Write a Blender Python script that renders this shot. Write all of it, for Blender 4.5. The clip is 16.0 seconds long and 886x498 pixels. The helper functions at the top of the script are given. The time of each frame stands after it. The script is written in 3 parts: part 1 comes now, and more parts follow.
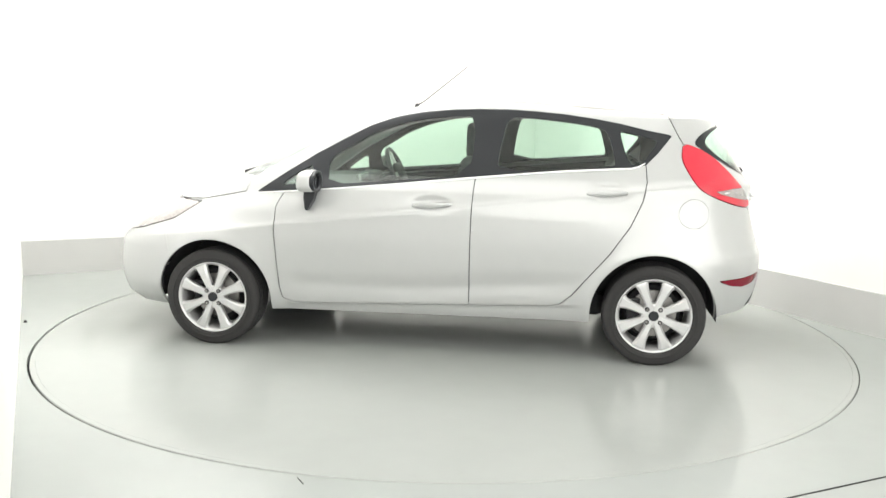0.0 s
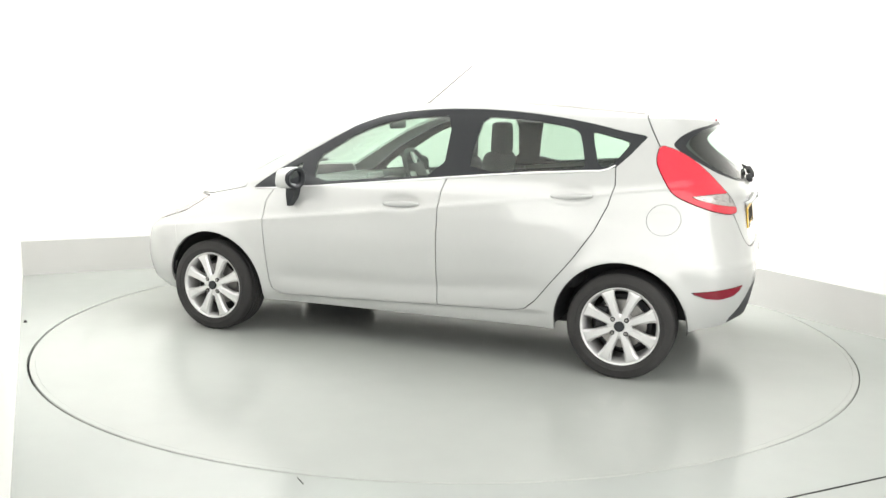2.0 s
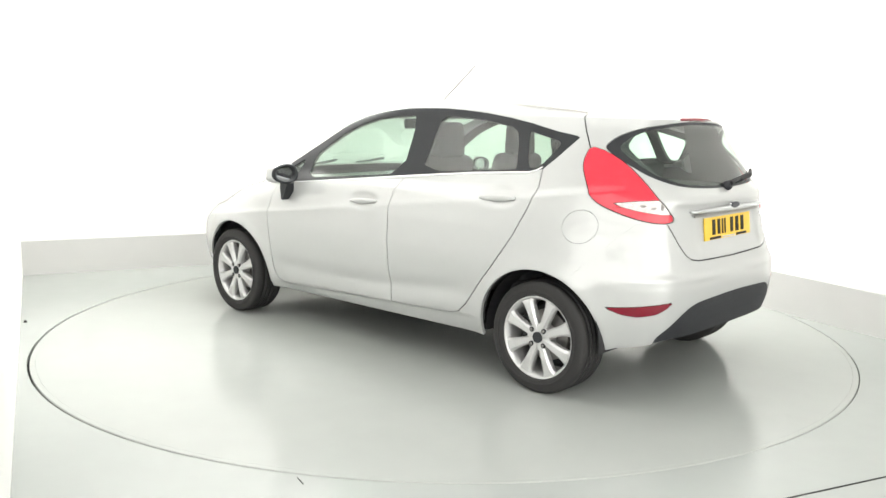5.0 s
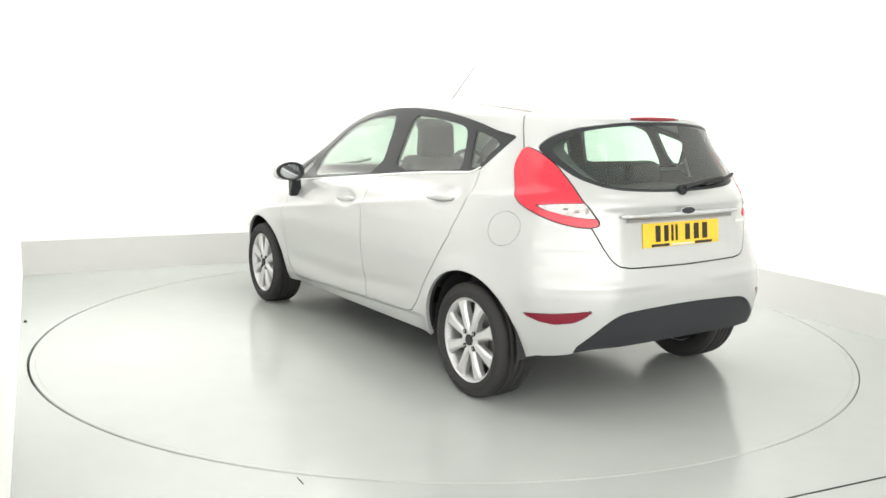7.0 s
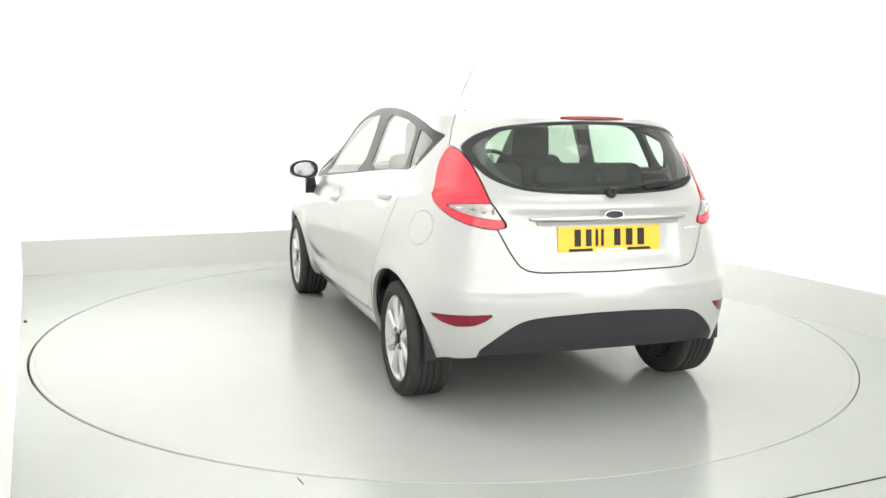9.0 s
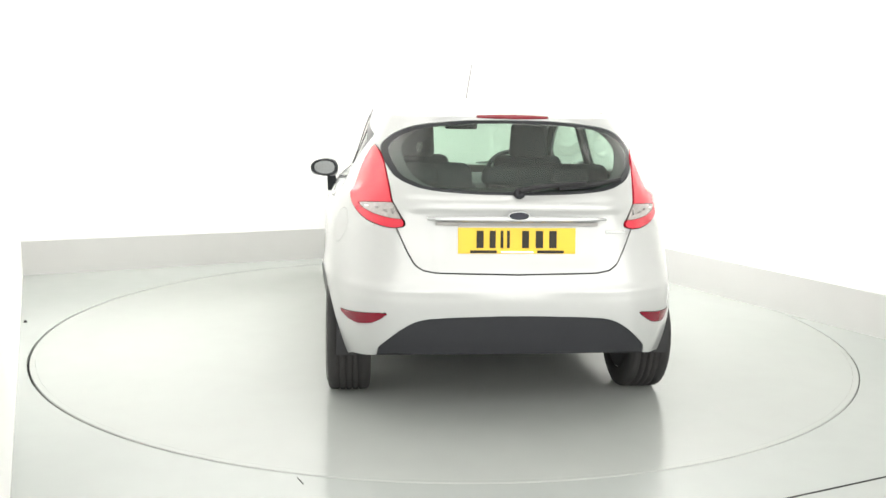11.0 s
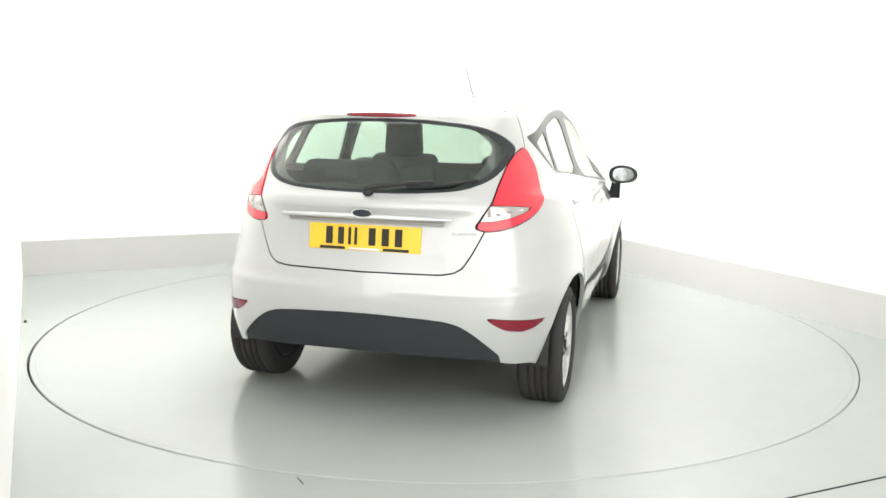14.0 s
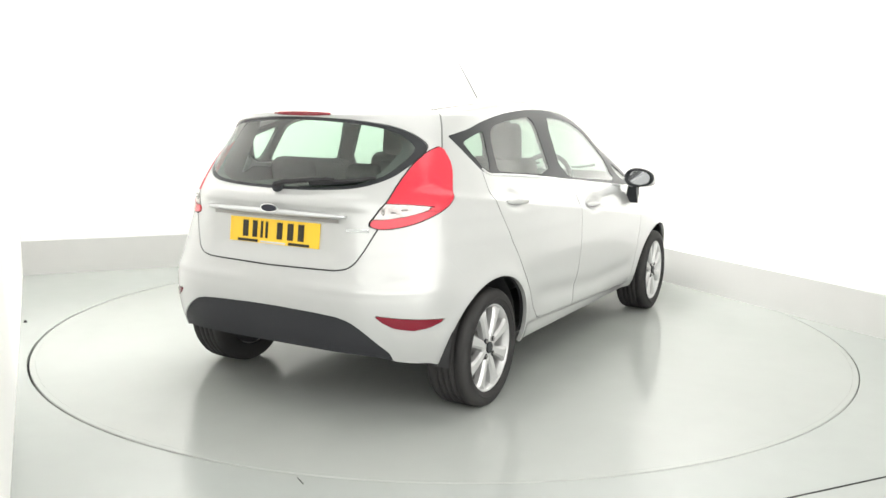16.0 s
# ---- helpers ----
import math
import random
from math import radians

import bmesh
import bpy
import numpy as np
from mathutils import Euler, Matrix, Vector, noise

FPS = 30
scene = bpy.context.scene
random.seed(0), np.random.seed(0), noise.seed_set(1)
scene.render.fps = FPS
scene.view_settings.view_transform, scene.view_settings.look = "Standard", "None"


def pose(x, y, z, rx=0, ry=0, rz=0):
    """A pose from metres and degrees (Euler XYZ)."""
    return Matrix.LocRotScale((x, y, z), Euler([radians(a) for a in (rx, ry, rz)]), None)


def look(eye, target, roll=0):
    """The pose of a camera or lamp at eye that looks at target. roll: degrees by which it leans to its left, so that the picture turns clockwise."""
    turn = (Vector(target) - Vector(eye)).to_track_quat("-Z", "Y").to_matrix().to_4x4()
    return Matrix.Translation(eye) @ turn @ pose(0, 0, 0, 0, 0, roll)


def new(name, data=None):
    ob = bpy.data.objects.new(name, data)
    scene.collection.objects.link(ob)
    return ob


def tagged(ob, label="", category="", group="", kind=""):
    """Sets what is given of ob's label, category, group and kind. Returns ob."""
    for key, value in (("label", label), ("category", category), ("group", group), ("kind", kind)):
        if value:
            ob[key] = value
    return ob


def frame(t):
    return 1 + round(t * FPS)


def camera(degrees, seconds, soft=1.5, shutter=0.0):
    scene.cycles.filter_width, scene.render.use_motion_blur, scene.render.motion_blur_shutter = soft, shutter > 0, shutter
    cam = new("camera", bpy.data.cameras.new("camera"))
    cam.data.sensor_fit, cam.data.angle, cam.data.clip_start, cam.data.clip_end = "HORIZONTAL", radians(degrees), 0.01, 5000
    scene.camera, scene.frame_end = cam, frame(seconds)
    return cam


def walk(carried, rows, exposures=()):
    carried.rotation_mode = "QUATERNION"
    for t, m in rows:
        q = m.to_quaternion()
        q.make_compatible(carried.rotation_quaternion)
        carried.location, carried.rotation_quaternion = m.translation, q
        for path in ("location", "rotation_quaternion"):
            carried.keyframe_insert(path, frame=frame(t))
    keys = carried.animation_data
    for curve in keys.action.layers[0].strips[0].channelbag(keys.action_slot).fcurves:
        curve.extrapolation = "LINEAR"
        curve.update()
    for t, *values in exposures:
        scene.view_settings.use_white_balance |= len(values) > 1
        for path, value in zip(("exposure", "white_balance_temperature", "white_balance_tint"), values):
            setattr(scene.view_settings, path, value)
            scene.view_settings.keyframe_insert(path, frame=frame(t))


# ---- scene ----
# The camera stands still on its stand before the booth.
cam = camera(53.97, 16.0, soft=1.5)
EYE = (0.0, -5.459, 1.352)
AIM = look(EYE, (-0.00309, -4.47112, 1.19680), 0.986)
walk(cam, [(0.0, AIM), (16.0, AIM)], exposures=[(0.0, 0.0), (16.0, 0.0)])

# ---- light ----
world = bpy.data.worlds.new("world")
scene.world = world
world.use_nodes = True
world.node_tree.nodes["Background"].inputs[0].default_value = (1.0, 0.99, 0.97, 1)
world.node_tree.nodes["Background"].inputs[1].default_value = 0.3


def area(name, m, sx, sy, watts, colour=(1.0, 0.985, 0.96), spread=180):
    data = bpy.data.lights.new(name, "AREA")
    data.shape, data.size, data.size_y, data.energy, data.color = "RECTANGLE", sx, sy, watts, colour
    data.spread = radians(spread)
    ob = new(name, data)
    ob.matrix_world = m
    return ob


area("overhead_softbox", look((0.0, 0.0, 3.45), (0, 0.001, 0)), 4.8, 4.8, 97)
# Unseen lamps added to drive the booth walls to full white.
area("wall_fill_back", look((-1.0, 1.8, 3.3), (-1.9, 3.1, 1.4)), 3.6, 0.5, 54, spread=95)
area("wall_fill_side", look((1.3, 1.0, 3.3), (2.6, 1.6, 1.4)), 0.5, 3.6, 60, spread=95)
area("wall_fill_left", look((-1.5, -0.5, 3.3), (-3.0, -1.1, 1.2)), 0.5, 4.4, 48, spread=95)
# Unseen fill lamps added round the camera for the car's near side and reflections.
area("front_fill", look((0.0, -8.9, 1.9), (0.0, 0.0, 1.0)), 11.7, 3.3, 262)
area("hall_fill_left", look((-5.9, -5.9, 1.9), (0.0, -5.4, 1.6)), 6.0, 3.3, 115)
area("hall_fill_right", look((5.9, -5.9, 1.9), (0.0, -5.4, 1.6)), 6.0, 3.3, 150)
area("hall_fill", look((1.0, -6.0, 3.5), (1.0, -5.999, 0)), 9.0, 3.6, 185)

# ---- materials ----


def mat(name, colour, rough=0.5, metal=0.0, grain=0.04, scale=40.0, bump=0.0, coat=0.0, rough_var=0.05, big=0.03, ior=1.5):
    m = bpy.data.materials.new(name)
    m.use_nodes = True
    nt = m.node_tree
    b = nt.nodes["Principled BSDF"]
    tc = nt.nodes.new("ShaderNodeTexCoord")
    n1 = nt.nodes.new("ShaderNodeTexNoise")
    n1.inputs["Scale"].default_value, n1.inputs["Detail"].default_value = scale, 4
    n2 = nt.nodes.new("ShaderNodeTexNoise")
    n2.inputs["Scale"].default_value, n2.inputs["Detail"].default_value = scale / 14, 3
    for n in (n1, n2):
        nt.links.new(tc.outputs["Object"], n.inputs["Vector"])
    mixed = nt.nodes.new("ShaderNodeMath")
    mixed.operation = "MULTIPLY_ADD"
    nt.links.new(n1.outputs[0], mixed.inputs[0])
    mixed.inputs[1].default_value = grain * 2
    second = nt.nodes.new("ShaderNodeMath")
    second.operation = "MULTIPLY_ADD"
    nt.links.new(n2.outputs[0], second.inputs[0])
    second.inputs[1].default_value, second.inputs[2].default_value = big * 2, 1 - grain - big
    nt.links.new(second.outputs[0], mixed.inputs[2])
    hsv = nt.nodes.new("ShaderNodeHueSaturation")
    hsv.inputs["Color"].default_value = (*colour, 1)
    nt.links.new(mixed.outputs[0], hsv.inputs["Value"])
    nt.links.new(hsv.outputs[0], b.inputs["Base Color"])
    ro = nt.nodes.new("ShaderNodeMath")
    ro.operation = "MULTIPLY_ADD"
    nt.links.new(n2.outputs[0], ro.inputs[0])
    ro.inputs[1].default_value, ro.inputs[2].default_value = rough_var * 2, max(rough - rough_var, 0.02)
    nt.links.new(ro.outputs[0], b.inputs["Roughness"])
    b.inputs["Metallic"].default_value, b.inputs["IOR"].default_value = metal, ior
    if coat:
        b.inputs["Coat Weight"].default_value, b.inputs["Coat Roughness"].default_value = coat, 0.05
        b.inputs["Coat IOR"].default_value = 1.6
    if bump:
        bp = nt.nodes.new("ShaderNodeBump")
        bp.inputs["Strength"].default_value, bp.inputs["Distance"].default_value = bump, 0.002
        nt.links.new(n1.outputs[0], bp.inputs["Height"])
        nt.links.new(bp.outputs[0], b.inputs["Normal"])
    return m


def glass(name, tint, gloss_rough=0.02):
    m = bpy.data.materials.new(name)
    m.use_nodes = True
    nt = m.node_tree
    nt.nodes.clear()
    out = nt.nodes.new("ShaderNodeOutputMaterial")
    mix = nt.nodes.new("ShaderNodeMixShader")
    tr = nt.nodes.new("ShaderNodeBsdfTransparent")
    gl = nt.nodes.new("ShaderNodeBsdfGlossy")
    lw = nt.nodes.new("ShaderNodeLayerWeight")
    lw.inputs["Blend"].default_value = 0.5
    pw = nt.nodes.new("ShaderNodeMath")
    pw.operation, pw.inputs[1].default_value = "POWER", 3.6
    fr = nt.nodes.new("ShaderNodeMath")
    fr.operation, fr.inputs[1].default_value, fr.inputs[2].default_value = "MULTIPLY_ADD", 0.85, 0.10
    nt.links.new(lw.outputs["Facing"], pw.inputs[0])
    nt.links.new(pw.outputs[0], fr.inputs[0])
    tr.inputs["Color"].default_value = (*tint, 1)
    gl.inputs["Roughness"].default_value = gloss_rough
    nt.links.new(fr.outputs[0], mix.inputs[0])
    nt.links.new(tr.outputs[0], mix.inputs[1])
    nt.links.new(gl.outputs[0], mix.inputs[2])
    nt.links.new(mix.outputs[0], out.inputs[0])
    return m


PAINT = mat("silver_paint", (0.452, 0.459, 0.454), 0.34, 0.18, 0.006, 300, coat=1.0, big=0.015, rough_var=0.02)
WALL = mat("white_wall", (0.86, 0.86, 0.84), 0.7, 0, 0.02, 6, bump=0.05)
BAND = mat("skirting_white", (0.55, 0.55, 0.535), 0.45, 0, 0.03, 5)
FLOOR = mat("floor_paint", (0.365, 0.385, 0.37), 0.175, 0, 0.03, 7, bump=0.02, rough_var=0.05, big=0.06, ior=1.36)
TABLE = mat("turntable_paint", (0.378, 0.394, 0.377), 0.17, 0, 0.03, 6, bump=0.02, rough_var=0.05, big=0.06, ior=1.36)
SEAM = mat("dark_gap", (0.02, 0.02, 0.02), 0.8)
DARK = mat("underbody_black", (0.02, 0.02, 0.022), 0.75, bump=0.2)
TRIM = mat("gloss_black_trim", (0.028, 0.030, 0.033), 0.35, ior=1.3)
PLASTIC = mat("grey_black_plastic", (0.026, 0.027, 0.031), 0.6, 0, 0.08, 500, bump=0.15, ior=1.35)
RUBBER = mat("tyre_rubber", (0.034, 0.033, 0.033), 0.75, 0, 0.1, 200, bump=0.15, ior=1.35)
ALLOY = mat("silver_alloy", (0.58, 0.58, 0.58), 0.3, 0.5, 0.03, 120, coat=0.4)
CHROME = mat("chrome", (0.85, 0.86, 0.87), 0.08, 1.0)
SATIN = mat("satin_metal", (0.82, 0.83, 0.83), 0.28, 0.9)
STEEL = mat("brake_steel", (0.30, 0.29, 0.28), 0.4, 0.9)
RED = mat("red_lens", (0.60, 0.028, 0.052), 0.14, 0, 0.06, 70, coat=0.4, big=0.12, ior=1.4)
REDDARK = mat("dark_red_lens", (0.18, 0.005, 0.018), 0.2, 0, 0.08, 120, coat=0.3, ior=1.35)
CLEAR = mat("clear_lens", (0.75, 0.76, 0.77), 0.1, 0.3, 0.1, 80, coat=1.0)
LAMPLENS = mat("reversing_lens", (0.40, 0.37, 0.36), 0.12, 0.4, 0.38, 70, coat=1.0, big=0.1)
YELLOW = mat("plate_yellow", (0.82, 0.52, 0.03), 0.35, 0, 0.03, 30)
INK = mat("plate_black", (0.022, 0.018, 0.012), 0.7)
SEAT = mat("seat_cloth", (0.050, 0.052, 0.056), 0.9, 0, 0.15, 300, bump=0.3)
DASH = mat("dash_plastic", (0.050, 0.052, 0.055), 0.6, 0, 0.1, 300, bump=0.2)
LINING = mat("light_headlining", (0.5, 0.5, 0.48), 0.9, 0, 0.05, 200)
MIRROR = mat("mirror_glass", (0.36, 0.37, 0.38), 0.02, 1.0)
NAVY = mat("badge_navy", (0.012, 0.014, 0.025), 0.35)
BARMETAL = mat("dull_metal", (0.60, 0.61, 0.62), 0.32, 0.85)
BRAKELENS = mat("brake_lens", (0.22, 0.008, 0.018), 0.2, coat=0.6)
GLASS = glass("window_glass", (0.75, 0.89, 0.80))

# ---- mesh helpers ----
from mathutils.bvhtree import BVHTree


def part(name, bm, material, parent=None, label="", smooth=False, m=None):
    me = bpy.data.meshes.new(name)
    bmesh.ops.recalc_face_normals(bm, faces=bm.faces)
    bm.to_mesh(me)
    bm.free()
    me.materials.append(material)
    if smooth:
        me.polygons.foreach_set("use_smooth", [True] * len(me.polygons))
    ob = new(name, me)
    if m is not None:
        ob.matrix_basis = m
    if parent is not None:
        ob.parent = parent
    if label:
        tagged(ob, label)
    return ob


def box(size, at=(0, 0, 0), bevel=0.0, taper=1.0, seg=2, m=None):
    """A bevelled box; taper narrows its top in x and y."""
    bm = bmesh.new()
    bmesh.ops.create_cube(bm, size=1)
    for v in bm.verts:
        k = taper if v.co.z > 0 else 1
        v.co = Vector((v.co.x * size[0] * k, v.co.y * size[1] * k, v.co.z * size[2]))
    if bevel:
        bmesh.ops.bevel(bm, geom=bm.edges[:], offset=bevel, segments=seg, profile=0.5, affect="EDGES")
    mm = Matrix.Translation(at) @ (m if m is not None else Matrix())
    bmesh.ops.transform(bm, matrix=mm, verts=bm.verts)
    return bm


def lathe(profile, seg=48, axis="y", closed=True):
    """Turns (radius, along) points about an axis."""
    bm = bmesh.new()
    rings = []
    for i in range(seg):
        a = 2 * math.pi * i / seg
        ring = []
        for r, h in profile:
            c, s = r * math.cos(a), r * math.sin(a)
            ring.append(bm.verts.new((c, h, s) if axis == "y" else (c, s, h)))
        rings.append(ring)
    n = len(profile)
    for i in range(seg):
        a, b = rings[i], rings[(i + 1) % seg]
        for j in range(n if closed else n - 1):
            k = (j + 1) % n
            bm.faces.new((a[j], b[j], b[k], a[k]))
    return bm


def prism(outline, depth, along="y", at=0.0):
    """A closed outline in the plane across `along`, given thickness."""
    bm = bmesh.new()

    def place(u, v, d):
        return (u, d, v) if along == "y" else ((d, u, v) if along == "x" else (u, v, d))
    a = [bm.verts.new(place(u, v, at)) for u, v in outline]
    b = [bm.verts.new(place(u, v, at + depth)) for u, v in outline]
    bm.faces.new(a)
    bm.faces.new(b[::-1])
    n = len(a)
    for i in range(n):
        bm.faces.new((a[i], b[i], b[(i + 1) % n], a[(i + 1) % n]))
    return bm


def tube(points, radius, seg=8, tip=1.0):
    bm = bmesh.new()
    pts = [Vector(q) for q in points]
    rings = []
    for i, q in enumerate(pts):
        d = (pts[min(i + 1, len(pts) - 1)] - pts[max(i - 1, 0)]).normalized()
        side = d.cross(Vector((0, 0, 1)))
        if side.length < 1e-3:
            side = Vector((1, 0, 0))
        side.normalize()
        other = d.cross(side)
        r = radius * (1 + (tip - 1) * i / max(len(pts) - 1, 1))
        rings.append([bm.verts.new(q + r * (math.cos(2 * math.pi * k / seg) * side + math.sin(2 * math.pi * k / seg) * other)) for k in range(seg)])
    for a, b in zip(rings, rings[1:]):
        for k in range(seg):
            bm.faces.new((a[k], b[k], b[(k + 1) % seg], a[(k + 1) % seg]))
    bm.faces.new(rings[0][::-1])
    bm.faces.new(rings[-1])
    return bm


# ---- the booth ----
# Corners of the booth's floor plan. RIGHT_END adds unseen wall for white reflections.
LEFT_END, CORNER_L, CORNER_B, RIGHT_END = (-1.265, -3.11), (-3.40, 1.41), (0.89, 3.46), (4.00, -2.545)
TABLE_R = 2.428


def wall(name, a, b, z0, z1, thick, material, label, out=1.0):
    """An upright slab whose inner face runs from a to b."""
    a, b = Vector((*a, 0)), Vector((*b, 0))
    d = (b - a).normalized()
    n = Vector((-d.y, d.x, 0)) * thick * out
    bm = bmesh.new()
    low = [bm.verts.new((q.x, q.y, z0)) for q in (a, b, b + n, a + n)]
    top = [bm.verts.new((q.x, q.y, z1)) for q in (a, b, b + n, a + n)]
    bm.faces.new(low)
    bm.faces.new(top)
    for i in range(4):
        bm.faces.new((low[i], low[(i + 1) % 4], top[(i + 1) % 4], top[i]))
    return tagged(part(name, bm, material), label, "wall", kind="structure")


def booth():
    wall("wall_left", LEFT_END, CORNER_L, 0, 3.6, 0.12, WALL, "plain white studio wall beside the turntable")
    wall("wall_back", CORNER_L, CORNER_B, 0, 3.6, 0.12, WALL, "plain brightly lit white studio back wall")
    wall("wall_right", CORNER_B, RIGHT_END, 0, 3.6, 0.12, WALL, "plain brightly lit white studio side wall")
    for name, a, b in (("baseboard_back", CORNER_L, CORNER_B), ("baseboard_right", CORNER_B, RIGHT_END)):
        d = (Vector(b) - Vector(a)).normalized()
        inn = Vector((d.y, -d.x)) * 0.02
        tagged(wall(name, Vector(a) + inn, Vector(b) + inn, 0, 0.275, 0.018, BAND, "low pale grey skirting along the wall's foot"), category="baseboard")
    # unseen walls added round the booth and camera to close in and bounce light
    wall("hall_bounce_left", (-6.0, -9.0), (-6.0, 5.0), 0, 3.6, 0.1, WALL, "unseen plain white wall added to bounce light")
    wall("hall_bounce_right", (6.0, 5.0), (6.0, -9.0), 0, 3.6, 0.1, WALL, "unseen plain white wall added to bounce light")
    wall("hall_bounce_rear", (6.0, -9.0), (-6.0, -9.0), 0, 3.6, 0.1, WALL, "unseen plain white wall added to bounce light")
    wall("hall_bounce_far", (-6.0, 5.0), (6.0, 5.0), 0, 3.6, 0.1, WALL, "unseen plain white wall added to bounce light")
    tagged(part("ceiling", box((12.2, 14.2, 0.1), (0, -2.0, 3.65)), WALL), "plain white studio ceiling", "ceiling", kind="structure")
    # floor with a round opening for the turntable
    bm = bmesh.new()
    seg = 180
    hole = TABLE_R - 0.0030
    inner = [bm.verts.new((hole * math.cos(2 * math.pi * i / seg) - 0.0042, hole * math.sin(2 * math.pi * i / seg) - 0.0035, 0)) for i in range(seg)]
    lip = [bm.verts.new((v.co.x, v.co.y, -0.06)) for v in inner]
    outer = []
    for i in range(seg):
        a = 2 * math.pi * i / seg
        c, s = math.cos(a), math.sin(a)
        k = min(6.1 / max(abs(c), 1e-6), (5.1 if s > 0 else 9.1) / max(abs(s), 1e-6))
        outer.append(bm.verts.new((k * c, k * s, 0)))
    for i in range(seg):
        j = (i + 1) % seg
        bm.faces.new((inner[i], outer[i], outer[j], inner[j]))
        bm.faces.new((inner[i], inner[j], lip[j], lip[i]))
    tagged(part("floor", bm, FLOOR), "glossy pale grey painted studio floor", "floor", kind="structure")
    pit = lathe([(0.001, -0.06), (TABLE_R + 0.02, -0.06), (TABLE_R + 0.02, -0.08), (0.001, -0.08)], 90, "z")
    tagged(part("turntable_pit", pit, SEAM), "dark pit under the turntable's rim", "pit", kind="structure")
    # seams, one scratch (the last line) and specks on the floor
    for a, b, w in (((0.95, -2.632), (3.4, -1.52), 0.005), ((-0.535, -2.40), (-0.505, -2.455), 0.002), ((2.16, 1.16), (2.30, 0.87), 0.004)):
        a, b = Vector((*a, 0)), Vector((*b, 0))
        d = b - a
        m = Matrix.Rotation(math.atan2(d.y, d.x), 4, "Z")
        tagged(part("floor_line", box((d.length, w, 0.004), (a + b) / 2 + Vector((0, 0, 0.0012)), 0, m=m), SEAM), "thin dark line in the painted floor", "seam", kind="structure")
    for x, y, r in ((-2.64, -0.13, 0.011), (2.66, 0.11, 0.011)):
        bm = lathe([(0.001, 0.0), (r, 0.0), (r * 0.7, 0.012), (0.001, 0.014)], 10, "z")
        bmesh.ops.translate(bm, vec=(x, y, 0), verts=bm.verts)
        tagged(part("floor_bolt", bm, SEAM), "small dark bolt head fixed in the floor", "bolt", "floor bolts")


booth()


def make_turntable():
    r = TABLE_R - 0.010
    top = tagged(new("turntable"), "large round pale grey glossy car turntable", "turntable")
    part("deck", lathe([(0.001, 0.0), (r - 0.03, 0.0), (r - 0.03, -0.05), (0.001, -0.05)], 180, "z"), TABLE, top)
    part("edge_ring", lathe([(r - 0.0295, 0.0), (r - 0.004, 0.0), (r, -0.004), (r, -0.05), (r - 0.0295, -0.05)], 180, "z"), TABLE, top)
    return top


turntable = make_turntable()

# ---- the car ----
# Car space: x forward, y to its left, z up, midway between the axles on the ground.
car = tagged(new("car"), "silver five-door hatchback parked on the turntable", "car")

# Body levels: height, rear end, front end, half width, rear and front squareness.
LEVELS = np.array([
    (0.18, -1.72, 1.90, 0.765, 5.0, 5.2), (0.26, -1.805, 1.97, 0.806, 5.0, 5.6), (0.40, -1.852, 1.99, 0.836, 5.0, 5.8),
    (0.55, -1.865, 1.98, 0.855, 4.8, 5.4), (0.66, -1.845, 1.91, 0.863, 4.4, 4.4), (0.78, -1.818, 1.73, 0.858, 4.1, 3.7),
    (0.88, -1.806, 1.50, 0.837, 4.0, 3.3), (0.95, -1.802, 1.27, 0.808, 4.0, 4.0), (1.02, -1.768, 1.12, 0.778, 4.0, 4.2),
    (1.22, -1.652, 0.72, 0.690, 4.0, 4.0), (1.34, -1.575, 0.37, 0.630, 4.0, 3.4), (1.362, -1.42, 0.27, 0.612, 3.8, 3.1),
    (1.388, -1.08, 0.17, 0.578, 3.2, 2.7), (1.411, -0.78, 0.05, 0.515, 2.8, 2.5), (1.425, -0.59, -0.06, 0.40, 2.5, 2.4),
    (1.432, -0.45, -0.2, 0.22, 2.3, 2.3)])
MID = -0.1


def smooth_table(zs):
    """Monotone cubic through LEVELS."""
    x, out = LEVELS[:, 0], []
    h = np.diff(x)
    i = np.clip(np.searchsorted(x, zs) - 1, 0, len(x) - 2)
    t = (zs - x[i]) / h[i]
    for c in range(1, 6):
        y = LEVELS[:, c]
        d = np.diff(y) / h
        m = np.empty_like(y)
        m[0], m[-1] = d[0], d[-1]
        for k in range(1, len(y) - 1):
            m[k] = 0 if d[k - 1] * d[k] <= 0 else 2 * d[k - 1] * d[k] / (d[k - 1] + d[k])
        out.append((2 * t**3 - 3 * t**2 + 1) * y[i] + (t**3 - 2 * t**2 + t) * h[i] * m[i] + (-2 * t**3 + 3 * t**2) * y[i + 1] + (t**3 - t**2) * h[i] * m[i + 1])
    return out


def step(a, b, x):
    t = np.clip((x - a) / (b - a), 0, 1)
    return t * t * (3 - 2 * t)


HANDLES = ((-0.02, 0.850), (-0.965, 0.938))
ARCH_X, ARCH_Z, ARCH_R = (1.250, -1.235), 0.277, 0.338


